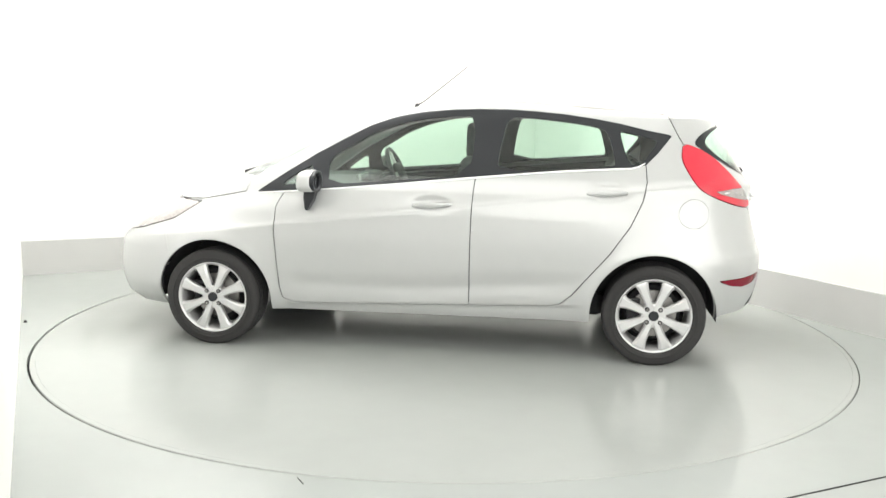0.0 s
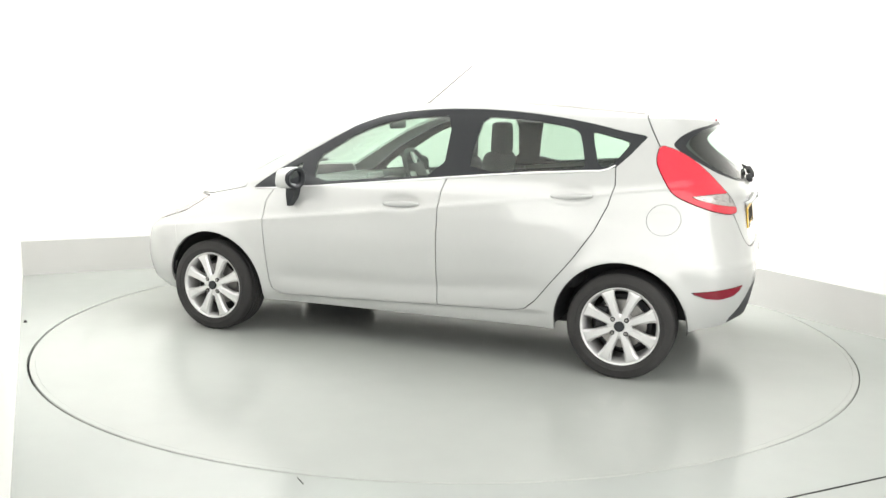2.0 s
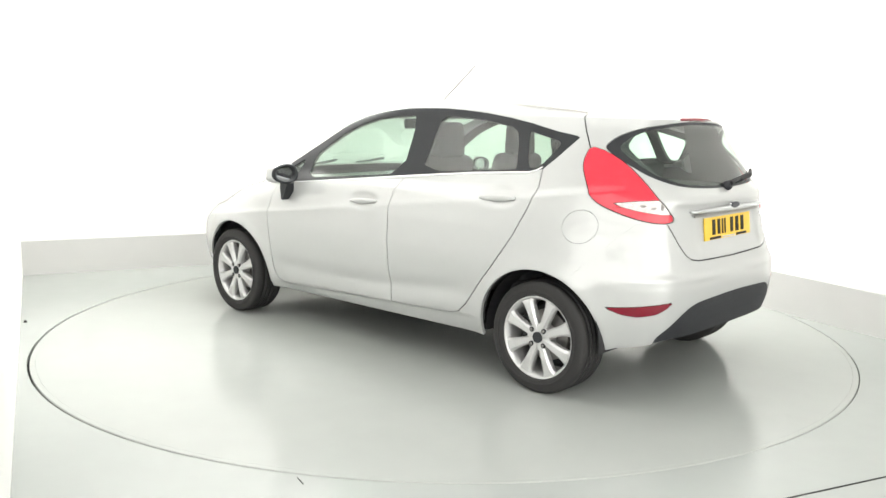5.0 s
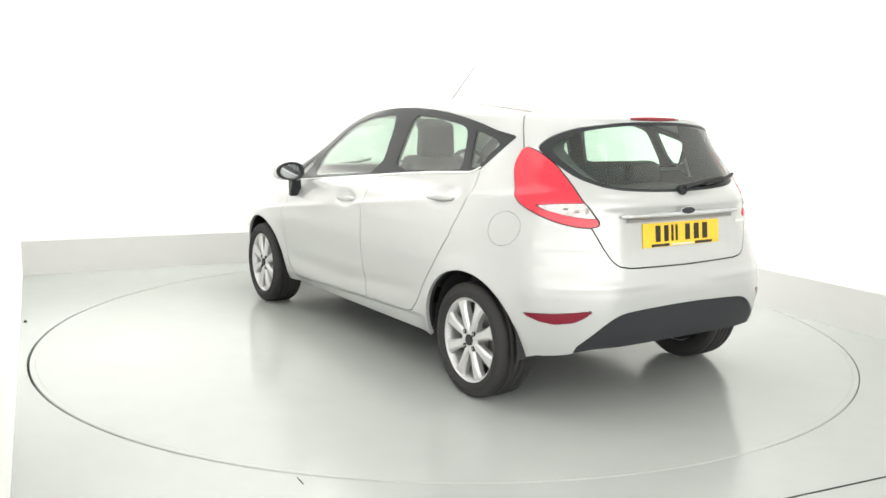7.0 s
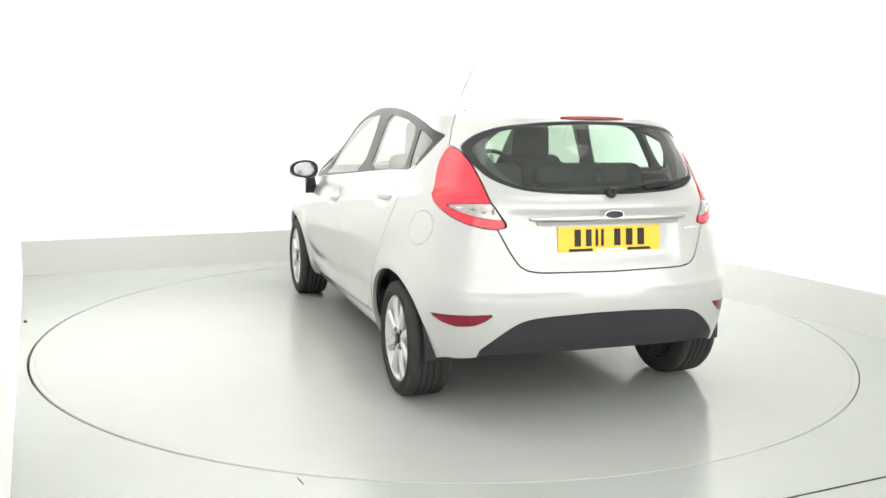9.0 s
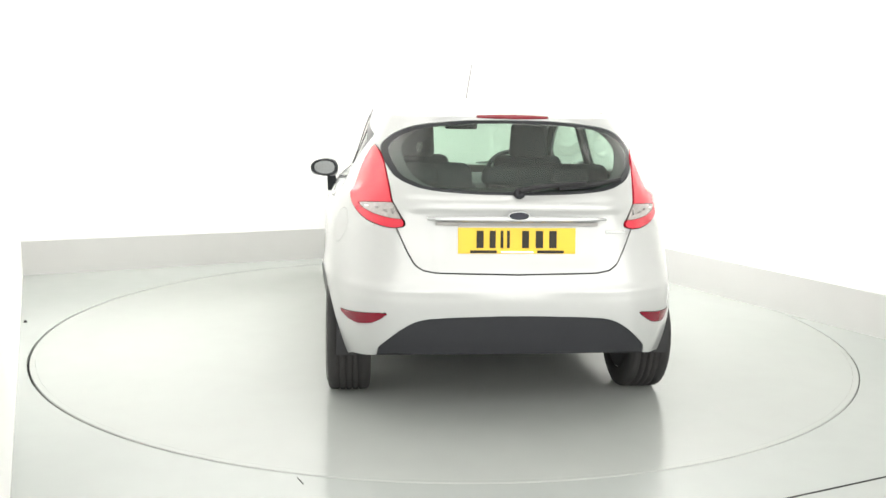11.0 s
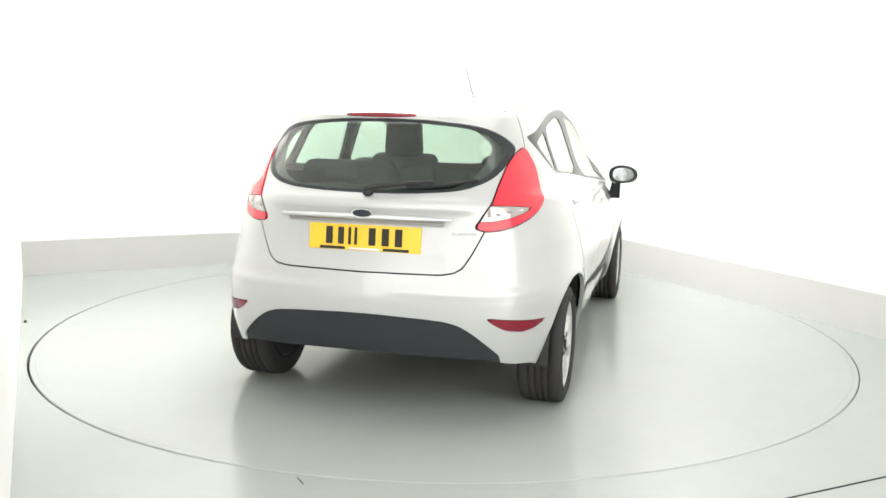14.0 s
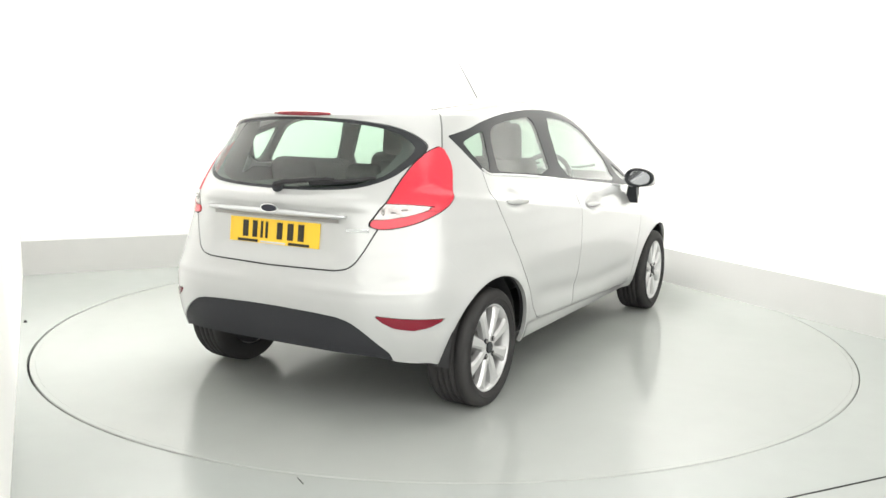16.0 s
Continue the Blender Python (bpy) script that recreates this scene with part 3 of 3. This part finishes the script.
def make_wheel(x, s):
    """A tyre on an eight-spoke alloy rim with its brake behind."""
    m = pose(x, s * (0.768 if x > 0 else 0.719), 0.277, 0, 0, 0 if s > 0 else 180)
    R, w = 0.279, 0.101
    rim_prof = [(0.196, 0.086), (0.202, 0.092), (0.206, 0.090), (0.206, 0.080), (0.194, 0.068), (0.190, -0.085), (0.200, -0.092), (0.196, -0.096), (0.182, -0.088), (0.182, 0.058), (0.190, 0.078)]
    wheel = part("wheel", lathe(rim_prof, 56), ALLOY, car, "eight-spoke silver alloy wheel with black tyre", True, m)
    tread = [(R - 0.002, w * 0.80)]
    for g in (0.45, 0.15, -0.15, -0.45):
        tread += [(R, w * (g + 0.045)), (R - 0.007, w * (g + 0.04)), (R - 0.007, w * (g - 0.04)), (R, w * (g - 0.045))]
    tread += [(R - 0.002, -w * 0.80)]
    prof = [(0.200, 0.076), (0.206, 0.094), (0.218, 0.103), (0.238, w), (0.256, w * 0.985), (0.270, w * 0.92)] + tread
    prof += [(0.270, -w * 0.92), (0.256, -w * 0.985), (0.238, -w), (0.218, -0.103), (0.206, -0.100), (0.185, -0.099), (0.1845, -0.090)]
    part("tyre", lathe(prof, 72), RUBBER, wheel, "black rubber tyre with grooved tread", True)
    # raised ring on the sidewall
    part("sidewall_ring", lathe([(0.226, 0.1040), (0.229, 0.1070), (0.233, 0.1070), (0.236, 0.1055)], 56, closed=False), RUBBER, wheel)
    for k in range(8):
        a = 2 * math.pi * (k + 0.5) / 8
        bm = bmesh.new()
        rings = []
        for r, hw, y0, y1 in ((0.030, 0.017, 0.046, 0.084), (0.068, 0.0200, 0.048, 0.086), (0.100, 0.0220, 0.050, 0.088), (0.135, 0.0250, 0.052, 0.089), (0.165, 0.0300, 0.054, 0.089), (0.182, 0.037, 0.056, 0.088), (0.192, 0.047, 0.056, 0.086)):
            rings.append([bm.verts.new((q, yy, r)) for q, yy in ((-hw, y0), (-hw, y1 - 0.011), (-hw * 0.60, y1), (hw * 0.60, y1), (hw, y1 - 0.011), (hw, y0))])
        for p, q in zip(rings, rings[1:]):
            for i in range(6):
                bm.faces.new((p[i], p[(i + 1) % 6], q[(i + 1) % 6], q[i]))
        bm.faces.new(rings[0])
        bm.faces.new(rings[-1][::-1])
        part("spoke", bm, ALLOY, wheel, m=Matrix.Rotation(a, 4, "Y"))
    part("hub", lathe([(0.001, 0.082), (0.054, 0.082), (0.066, 0.078), (0.068, 0.02), (0.001, 0.02)], 32), ALLOY, wheel, smooth=False)
    part("centre_cap", lathe([(0.001, 0.092), (0.022, 0.092), (0.027, 0.089), (0.027, 0.080), (0.001, 0.080)], 28), TRIM, wheel, "small dark centre cap")
    for k in range(4):
        a = 2 * math.pi * (k + 0.5) / 4
        at = (0.050 * math.cos(a), 0, 0.050 * math.sin(a))
        # a dark disc on the hub face gives the recess its shade
        hole = lathe([(0.001, 0.0878), (0.0125, 0.0878), (0.0125, 0.070), (0.001, 0.070)], 16)
        bolt = lathe([(0.001, 0.094), (0.005, 0.094), (0.0075, 0.091), (0.0075, 0.084), (0.001, 0.084)], 12)
        for bm in (hole, bolt):
            bmesh.ops.translate(bm, vec=at, verts=bm.verts)
        seat = part("bolt_shade_disc", hole, PLASTIC, wheel, "dark disc for the shaded bolt recess")
        part("wheel_bolt", bolt, STEEL, seat, "dull steel wheel bolt")
    part("brake_disc", lathe([(0.05, 0.012), (0.128, 0.012), (0.128, -0.010), (0.05, -0.010)], 48), STEEL, wheel, "dull steel brake disc")
    part("caliper", box((0.07, 0.05, 0.13), (0.105, 0.005, 0.02), 0.012), DARK, wheel, "dark brake caliper")
    part("back_plate", lathe([(0.001, -0.03), (0.150, -0.03), (0.181, -0.084), (0.181, -0.092), (0.001, -0.092)], 40), DARK, wheel)


def make_arch_liner(x, s):
    bm = bmesh.new()
    rows = []
    n = 28
    for i in range(n + 1):
        a = radians(-4 + 188 * i / n)
        r = ARCH_R + 0.004
        c, d = x + r * math.cos(a), ARCH_Z + r * math.sin(a)
        rows.append([bm.verts.new((c, s * 0.775, d)), bm.verts.new((c, s * 0.43, d)), bm.verts.new((x + 0.01 * math.cos(a), s * 0.43, ARCH_Z))])
    for a, b in zip(rows, rows[1:]):
        bm.faces.new((a[0], b[0], b[1], a[1]))
        bm.faces.new((a[1], b[1], b[2], a[2]))
    part("arch_liner", bm, DARK, car, "black plastic wheel arch liner")


def bowed(points, width, thick, normal):
    """A strap of rounded section through points; normal points out of the body."""
    bm = bmesh.new()
    rings = []
    pts = [Vector(p) for p in points]
    nrm = Vector(normal)
    for i, p in enumerate(pts):
        d = (pts[min(i + 1, len(pts) - 1)] - pts[max(i - 1, 0)]).normalized()
        side = d.cross(nrm).normalized()
        k = math.sin(math.pi * (i + 0.6) / (len(pts) + 0.2)) ** 0.4
        rings.append([bm.verts.new(p + side * (width / 2 * k * c) + nrm * (thick / 2 * e)) for c, e in ((-1, -0.5), (-0.8, 0.6), (-0.3, 1), (0.3, 1), (0.8, 0.6), (1, -0.5), (0.6, -1), (-0.6, -1))])
    for a, b in zip(rings, rings[1:]):
        for k in range(8):
            bm.faces.new((a[k], b[k], b[(k + 1) % 8], a[(k + 1) % 8]))
    bm.faces.new(rings[0])
    bm.faces.new(rings[-1][::-1])
    return bm


def make_handle(which, x, z, s):
    """A pull handle across a hollow pressed into the door."""
    pts = []
    for i in range(15):
        t = i / 14
        px, pz = x + 0.108 - 0.216 * t, z - 0.007 + 0.010 * t
        pts.append((px, flank(px, pz, s) + s * (0.003 + 0.019 * math.sin(math.pi * t) ** 0.7), pz))
    # an added grey strap draws the handle's shadow line on the door
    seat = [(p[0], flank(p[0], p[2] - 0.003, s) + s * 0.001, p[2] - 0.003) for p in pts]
    part("handle_shade_strip", bowed(seat, 0.034, 0.003, (0, s * 0.98, 0.17)), STEEL, doors[which, s], "grey strip for the shadow line under the pull handle", True)
    part("door_handle", bowed(pts, 0.032, 0.012, (0, s * 0.99, -0.1)), PAINT, doors[which, s], "silver pull handle", True)


def make_mirror(s):
    cx, cy, cz = 0.655, s * 0.915, 0.966
    cap = box((0.135, 0.195, 0.125), (0, 0, 0), 0.042, 0.86, 4)
    for v in cap.verts:
        v.co.x *= 1 - 0.25 * max(0, s * v.co.y / 0.1)
        v.co.z *= 1 - 0.22 * max(0, s * v.co.y / 0.1)
        if v.co.x < -0.035:
            v.co.x = -0.035
    mirror = part("door_mirror", cap, PAINT, car, "door mirror with silver cap and black rim", True, pose(cx, cy, cz))
    rim = lathe([(0.96, 0.0), (1.0, 0.008), (0.98, 0.022), (0.70, 0.02), (0.70, 0.0)], 40, "z")
    glass_disc = lathe([(0.001, 0.0), (0.72, 0.0), (0.72, 0.006), (0.001, 0.006)], 40, "z")
    for bm in (rim, glass_disc):
        for v in bm.verts:
            a, b, h = v.co
            q = math.copysign(abs(a) ** 0.85, a), math.copysign(abs(b) ** 0.8, b)
            v.co = Vector((-0.030 - h, q[0] * 0.094, q[1] * 0.060 * (1 - 0.2 * max(0, s * q[0]))))
    part("mirror_rim", rim, TRIM, mirror, "black mirror surround", True)
    part("mirror_glass", glass_disc, MIRROR, mirror, "mirror glass")
    foot = prism([(-0.05, 0.0), (0.045, 0.0), (0.050, -0.05), (0.040, -0.115), (0.022, -0.12), (-0.022, -0.06)], 0.07, "y", 0)
    for v in foot.verts:
        v.co.x *= 0.72
        v.co.y = (v.co.y - 0.035) * 0.75 * (1 + 0.6 * v.co.z / -0.15) - s * 0.045 * (1 + v.co.z / -0.15 * 0.4)
    part("mirror_foot", foot, TRIM, mirror, "black mirror foot", m=pose(0, 0, -0.045))


def make_tail_fittings():
    tilt = 6.0
    plate = part("number_plate", box((0.006, 0.508, 0.111), (0, 0, 0), 0.002), YELLOW, car, "yellow rear number plate", m=pose(-1.803, 0.0, 0.815, 0, tilt, 0))
    for y, wid in ((0.160, 0.030), (0.106, 0.026), (0.066, 0.012), (0.038, 0.012), (-0.036, 0.030), (-0.096, 0.032), (-0.155, 0.032)):
        part("plate_bar", box((0.003, wid, 0.074), (-0.0045, y, 0.006)), INK, plate, "dark bar")
    for yy in (0.145, -0.145):
        part("plate_footer", box((0.003, 0.115, 0.012), (-0.0045, yy, -0.047)), INK, plate, "dark footer bar")
    part("plate_footer", box((0.003, 0.14, 0.007), (-0.0045, 0, -0.048)), CLEAR, plate, "pale footer strip")
    pts = [(tail_x(yy, 0.905) - 0.018 + 0.01 * abs(yy), yy, 0.908) for yy in np.linspace(0.385, -0.385, 15)]
    bar = part("tailgate_bar", bowed(pts, 0.027, 0.020, (-1, 0, 0)), BARMETAL, car, "dull metal handle bar above the plate", True)
    # the shade under the bar is a grey strip laid on the tailgate
    part("bar_shade_strip", box((0.004, 0.70, 0.014), (tail_x(0.1, 0.88) - 0.004, 0, 0.886), 0.001), STEEL, bar, "grey strip for the shade below the bar")
    oval = []
    for k in range(36):
        a = 2 * math.pi * k / 36
        oval.append((0.048 * math.cos(a), 0.019 * math.sin(a)))
    badge = part("badge", prism(oval, 0.006, "x", 0), CHROME, car, "small oval badge", m=pose(tail_x(0, 0.905) - 0.031, 0, 0.925))
    part("badge_face", prism([(0.87 * u, 0.82 * v) for u, v in oval], 0.004, "x", -0.003), NAVY, badge, "dark blue-black oval")
    # model lettering drawn as a plain bar
    part("letter_bar", box((0.004, 0.10, 0.014), (tail_x(-0.435, 0.85) - 0.002, -0.435, 0.852), 0.001, m=Matrix.Rotation(math.atan2(tail_x(-0.47, 0.85) - tail_x(-0.40, 0.85), 0.07), 4, "Z")), CHROME, car, "small metal lettering bar")
    # high brake light under the roof lip
    part("brake_light", bowed([(tail_x(yy, 1.334) - 0.004, yy, 1.336) for yy in np.linspace(0.16, -0.16, 9)], 0.022, 0.010, (-0.97, 0, -0.24)), BRAKELENS, car, "thin dark red high brake lamp", True)
    # wiper
    def on_glass(yy, z, off):
        return (tail_x(yy, z) - off, yy, z + off * 0.4)
    knob = lathe([(0.001, 0.03), (0.018, 0.03), (0.024, 0.02), (0.024, 0.0), (0.001, 0.0)], 20, "z")
    wiper = part("rear_wiper", knob, PLASTIC, car, "black rear wiper", True, pose(*on_glass(-0.008, 1.012, 0.0), 0, -75, 0))
    arm = part("wiper_arm", tube([on_glass(-0.008, 1.016, 0.030), on_glass(-0.06, 1.027, 0.034), on_glass(-0.16, 1.040, 0.030), on_glass(-0.30, 1.052, 0.026)], 0.012, 8, 0.7), DARK, car, "black wiper arm")
    blade = part("wiper_blade", tube([on_glass(-0.18, 1.036, 0.014), on_glass(-0.33, 1.046, 0.016), on_glass(-0.47, 1.066, 0.016)], 0.014, 6, 0.6), DARK, car, "black wiper blade")
    for ob in (arm, blade):
        ob.parent = wiper
        ob.matrix_parent_inverse = wiper.matrix_basis.inverted()


def make_window_strip(s):
    line = ((0.99, 0.880), (0.83, 0.894), (0.50, 0.923), (0.18, 0.953), (-0.03, 0.975), (-0.25, 0.997), (-0.43, 1.015), (-0.73, 1.043), (-1.02, 1.063), (-1.09, 1.067), (-1.13, 1.078), (-1.165, 1.098))
    pts = [(x, flank(x, z, s) + s * 0.002, z) for x, z in line]
    part("window_strip", bowed(pts, 0.013, 0.008, (0, s, 0)), SATIN, car, "bright metal strip under the windows", True)


def make_lamp_details(s):
    """Bulb and reflector facets under the clear lens."""
    for x, z, r, k, material, label in ((-1.612, 0.943, 0.0035, 4.5, SATIN, "bright reflector facet"), (-1.664, 0.940, 0.005, 2.8, STEEL, "dull bulb socket"),
                                        (-1.700, 0.930, 0.004, 3.0, STEEL, "dull reflector facet"), (-1.724, 0.935, 0.016, 0.5, STEEL, "grey ribbed reflector")):
        hit, nrm = SHELL.ray_cast(Vector((x, 1.5 * s, z)), Vector((0, -s, 0)))[:2]
        if nrm.y * s < 0:
            nrm = -nrm
        m = Matrix.Translation(hit + nrm * 0.0035) @ nrm.to_track_quat("Z", "Y").to_matrix().to_4x4() @ Matrix.Diagonal((k, 1, 1, 1))
        part("bulb_cup", lathe([(0.001, 0.0018), (r * 0.7, 0.0022), (r, 0.001), (r, -0.006), (0.001, -0.006)], 18, "z"), material, lamps[s], label, True, m)


def make_roof_fittings():
    for s in (1, -1):
        pts = [(x, s * y, roof_z(x, s * y) - 0.0005) for x, y in ((-1.27, 0.490), (-1.20, 0.485), (-1.10, 0.480), (-1.0, 0.474), (-0.9, 0.471), (-0.78, 0.468))]
        part("roof_moulding", tube(pts, 0.0062, 6, 0.6), STEEL, car, "thin grey moulding along the roof")
    base = (0.215, 0.0, roof_z(0.215, 0.0))
    mast = part("antenna", lathe([(0.001, 0.03), (0.010, 0.028), (0.016, 0.012), (0.022, 0.0), (0.001, -0.004)], 16, "z"), DARK, car, "black roof antenna", True, pose(*base))
    part("mast", tube([(0, 0, 0.015), (-0.05, 0, 0.045), (-0.325, 0, 0.265)], 0.0042, 8, 0.5), DARK, mast)
    for pts in ([(1.27, 0.24, 0.0), (1.24, 0.12, 0.0), (1.19, 0.02, 0.0)], [(1.25, -0.22, 0), (1.22, -0.32, 0), (1.16, -0.42, 0)]):
        q = [(x, y, roof_z(x, y) + 0.013) for x, y, _ in pts]
        part("front_wiper", tube(q, 0.010, 6), DARK, car, "black windscreen wiper")


def make_fog_lamp(s):
    hit, nrm = SHELL.ray_cast(Vector((3, s * 0.50, 0.40)), Vector((-1, 0, 0)))[:2]
    if nrm.x < 0:
        nrm = -nrm
    m = Matrix.Translation(hit - nrm * 0.003) @ nrm.to_track_quat("Z", "Y").to_matrix().to_4x4()
    lamp = part("fog_lamp", lathe([(0.034, -0.02), (0.050, -0.02), (0.050, 0.004), (0.044, 0.006), (0.036, 0.0)], 28, "z"), PLASTIC, car, "round fog lamp in a dark ring", True, m)
    part("fog_lens", lathe([(0.001, 0.002), (0.030, 0.0), (0.037, -0.004), (0.001, -0.01)], 28, "z"), CLEAR, lamp, "clear fog lamp lens", True)


def make_cabin():
    def seat(x, y, w, front=True):
        tilt = Matrix.Rotation(radians(-14), 4, "Y")
        ob = part("front_seat" if front else "rear_seat", box((0.50, w, 0.16), (x + 0.24, y, 0.50), 0.05, 0.92, 3), SEAT, car, "dark grey cloth seat", True)
        part("backrest", box((0.14, w * 0.96, 0.62), (x - 0.03, y, 0.80), 0.05, 0.86, 3, m=tilt), SEAT, ob, smooth=True)
        return ob
    for y in (0.345, -0.345):
        ob = seat(-0.10, y, 0.50)
        part("headrest", box((0.10, 0.235, 0.21), (-0.205, y, 1.192), 0.035, 0.92, 4), SEAT, ob, smooth=True)
        for d in (0.055, -0.055):
            part("headrest_post", tube([(-0.20, y + d, 1.05), (-0.205, y + d, 1.12)], 0.006), CHROME, ob)
    for y, w in ((0.36, 0.60), (-0.30, 0.70)):
        ob = seat(-0.98, y, w, False)
        for q in ((0.38,) if y > 0 else (-0.03, -0.38)):
            part("headrest", box((0.09, 0.20, 0.09), (-1.14, q, 1.045), 0.03, 0.9, 3), SEAT, ob, smooth=True)
    part("parcel_shelf", box((0.50, 1.06, 0.025), (-1.43, 0, 0.975), 0.008), DASH, car, "dark parcel shelf")
    profile = [(0.52, 0.50), (0.50, 0.78), (0.56, 0.87), (0.66, 0.905), (0.82, 0.925), (1.02, 0.915), (1.04, 0.50)]
    dash = part("dashboard", prism(profile, 1.38, "y", -0.69), DASH, car, "dark grey dashboard")
    part("instrument_hood", box((0.16, 0.34, 0.07), (0.60, -0.345, 0.915), 0.03, 0.8, 3), DASH, dash, smooth=True)
    part("centre_console", box((0.16, 0.26, 0.34), (0.50, 0, 0.72), 0.03, 0.9, 2), DASH, dash)
    part("console_screen", box((0.02, 0.21, 0.035), (0.56, 0.01, 0.935), 0.004), CLEAR, dash, "pale display panel")
    ring = bmesh.new()
    rows = []
    for i in range(36):
        a = 2 * math.pi * i / 36
        rows.append([ring.verts.new(((0.178 + 0.016 * math.cos(b)) * math.cos(a), (0.178 + 0.016 * math.cos(b)) * math.sin(a), 0.016 * math.sin(b))) for b in [2 * math.pi * k / 8 for k in range(8)]])
    for i in range(36):
        for k in range(8):
            ring.faces.new((rows[i][k], rows[(i + 1) % 36][k], rows[(i + 1) % 36][(k + 1) % 8], rows[i][(k + 1) % 8]))
    wheel = part("steering_wheel", ring, TRIM, car, "black steering wheel", True, pose(0.40, -0.355, 0.93, 0, -66, 0))
    part("steering_hub", box((0.15, 0.15, 0.045), (0, 0, 0.012), 0.02), DASH, wheel, smooth=True)
    for a in (0, 180, 270):
        part("steering_spoke", box((0.10, 0.035, 0.016), (0.11 * math.cos(radians(a + 90)), 0.11 * math.sin(radians(a + 90)), 0.005), 0.006, m=Matrix.Rotation(radians(a + 90), 4, "Z")), ALLOY, wheel, "silver spoke")
    part("steering_column", tube([(0.42, -0.355, 0.92), (0.62, -0.355, 0.84)], 0.035), DASH, dash)
    part("cabin_mirror", box((0.03, 0.22, 0.065), (0.40, 0, 1.275), 0.018, 1.0, 3), TRIM, car, "black cabin mirror", True)
    for s in (1, -1):
        part("sun_visor", box((0.14, 0.36, 0.015), (0.26, s * 0.33, 1.335), 0.006, m=Matrix.Rotation(radians(18), 4, "Y")), LINING, car, "pale folded sun visor")


def make_underside():
    under = part("underbody", box((1.68, 1.40, 0.06), (0.0, 0, 0.245), 0.02), DARK, car, "black underbody")
    part("front_tray", box((1.05, 0.80, 0.10), (1.36, 0, 0.27), 0.03), DARK, under)
    part("rear_tray", box((0.85, 0.80, 0.10), (-1.26, 0, 0.36), 0.03), DARK, under)
    part("rear_axle", tube([(-1.243, 0.60, 0.27), (-1.15, 0.40, 0.24), (-1.15, -0.40, 0.24), (-1.243, -0.60, 0.27)], 0.04), DARK, under)
    for s in (1, -1):
        part("spring", tube([(-1.27, s * 0.50, 0.22), (-1.27, s * 0.49, 0.42)], 0.06, 12), DARK, under)
        part("driveshaft", tube([(1.243, s * 0.62, 0.28), (1.243, s * 0.30, 0.30)], 0.03), DARK, under)
    part("silencer", box((0.20, 0.50, 0.13), (-1.52, -0.10, 0.37), 0.05, 1.0, 3), DARK, under, "dark exhaust silencer", True)
    part("fuel_tank", box((0.60, 1.0, 0.14), (-0.70, 0, 0.26), 0.05), DARK, under)


for x in (1.250, -1.243):
    for s in (1, -1):
        make_wheel(x, s)
        make_arch_liner(ARCH_X[0] if x > 0 else ARCH_X[1], s)
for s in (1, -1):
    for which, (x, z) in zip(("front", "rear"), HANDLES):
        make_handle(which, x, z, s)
    make_mirror(s)
    make_window_strip(s)
    make_lamp_details(s)
    make_fog_lamp(s)
make_tail_fittings()
make_roof_fittings()
make_cabin()
make_underside()


def motions():
    rows_car, rows_table = [], []
    for k in range(17):
        a = 172.11 - 6.951 * k
        turn = Matrix.Rotation(radians(a), 4, "Z")
        rows_car.append((float(k), turn @ Matrix.Translation((0.0027, -0.1278, 0.0))))
        rows_table.append((float(k), turn))
    walk(car, rows_car)
    walk(turntable, rows_table)


motions()
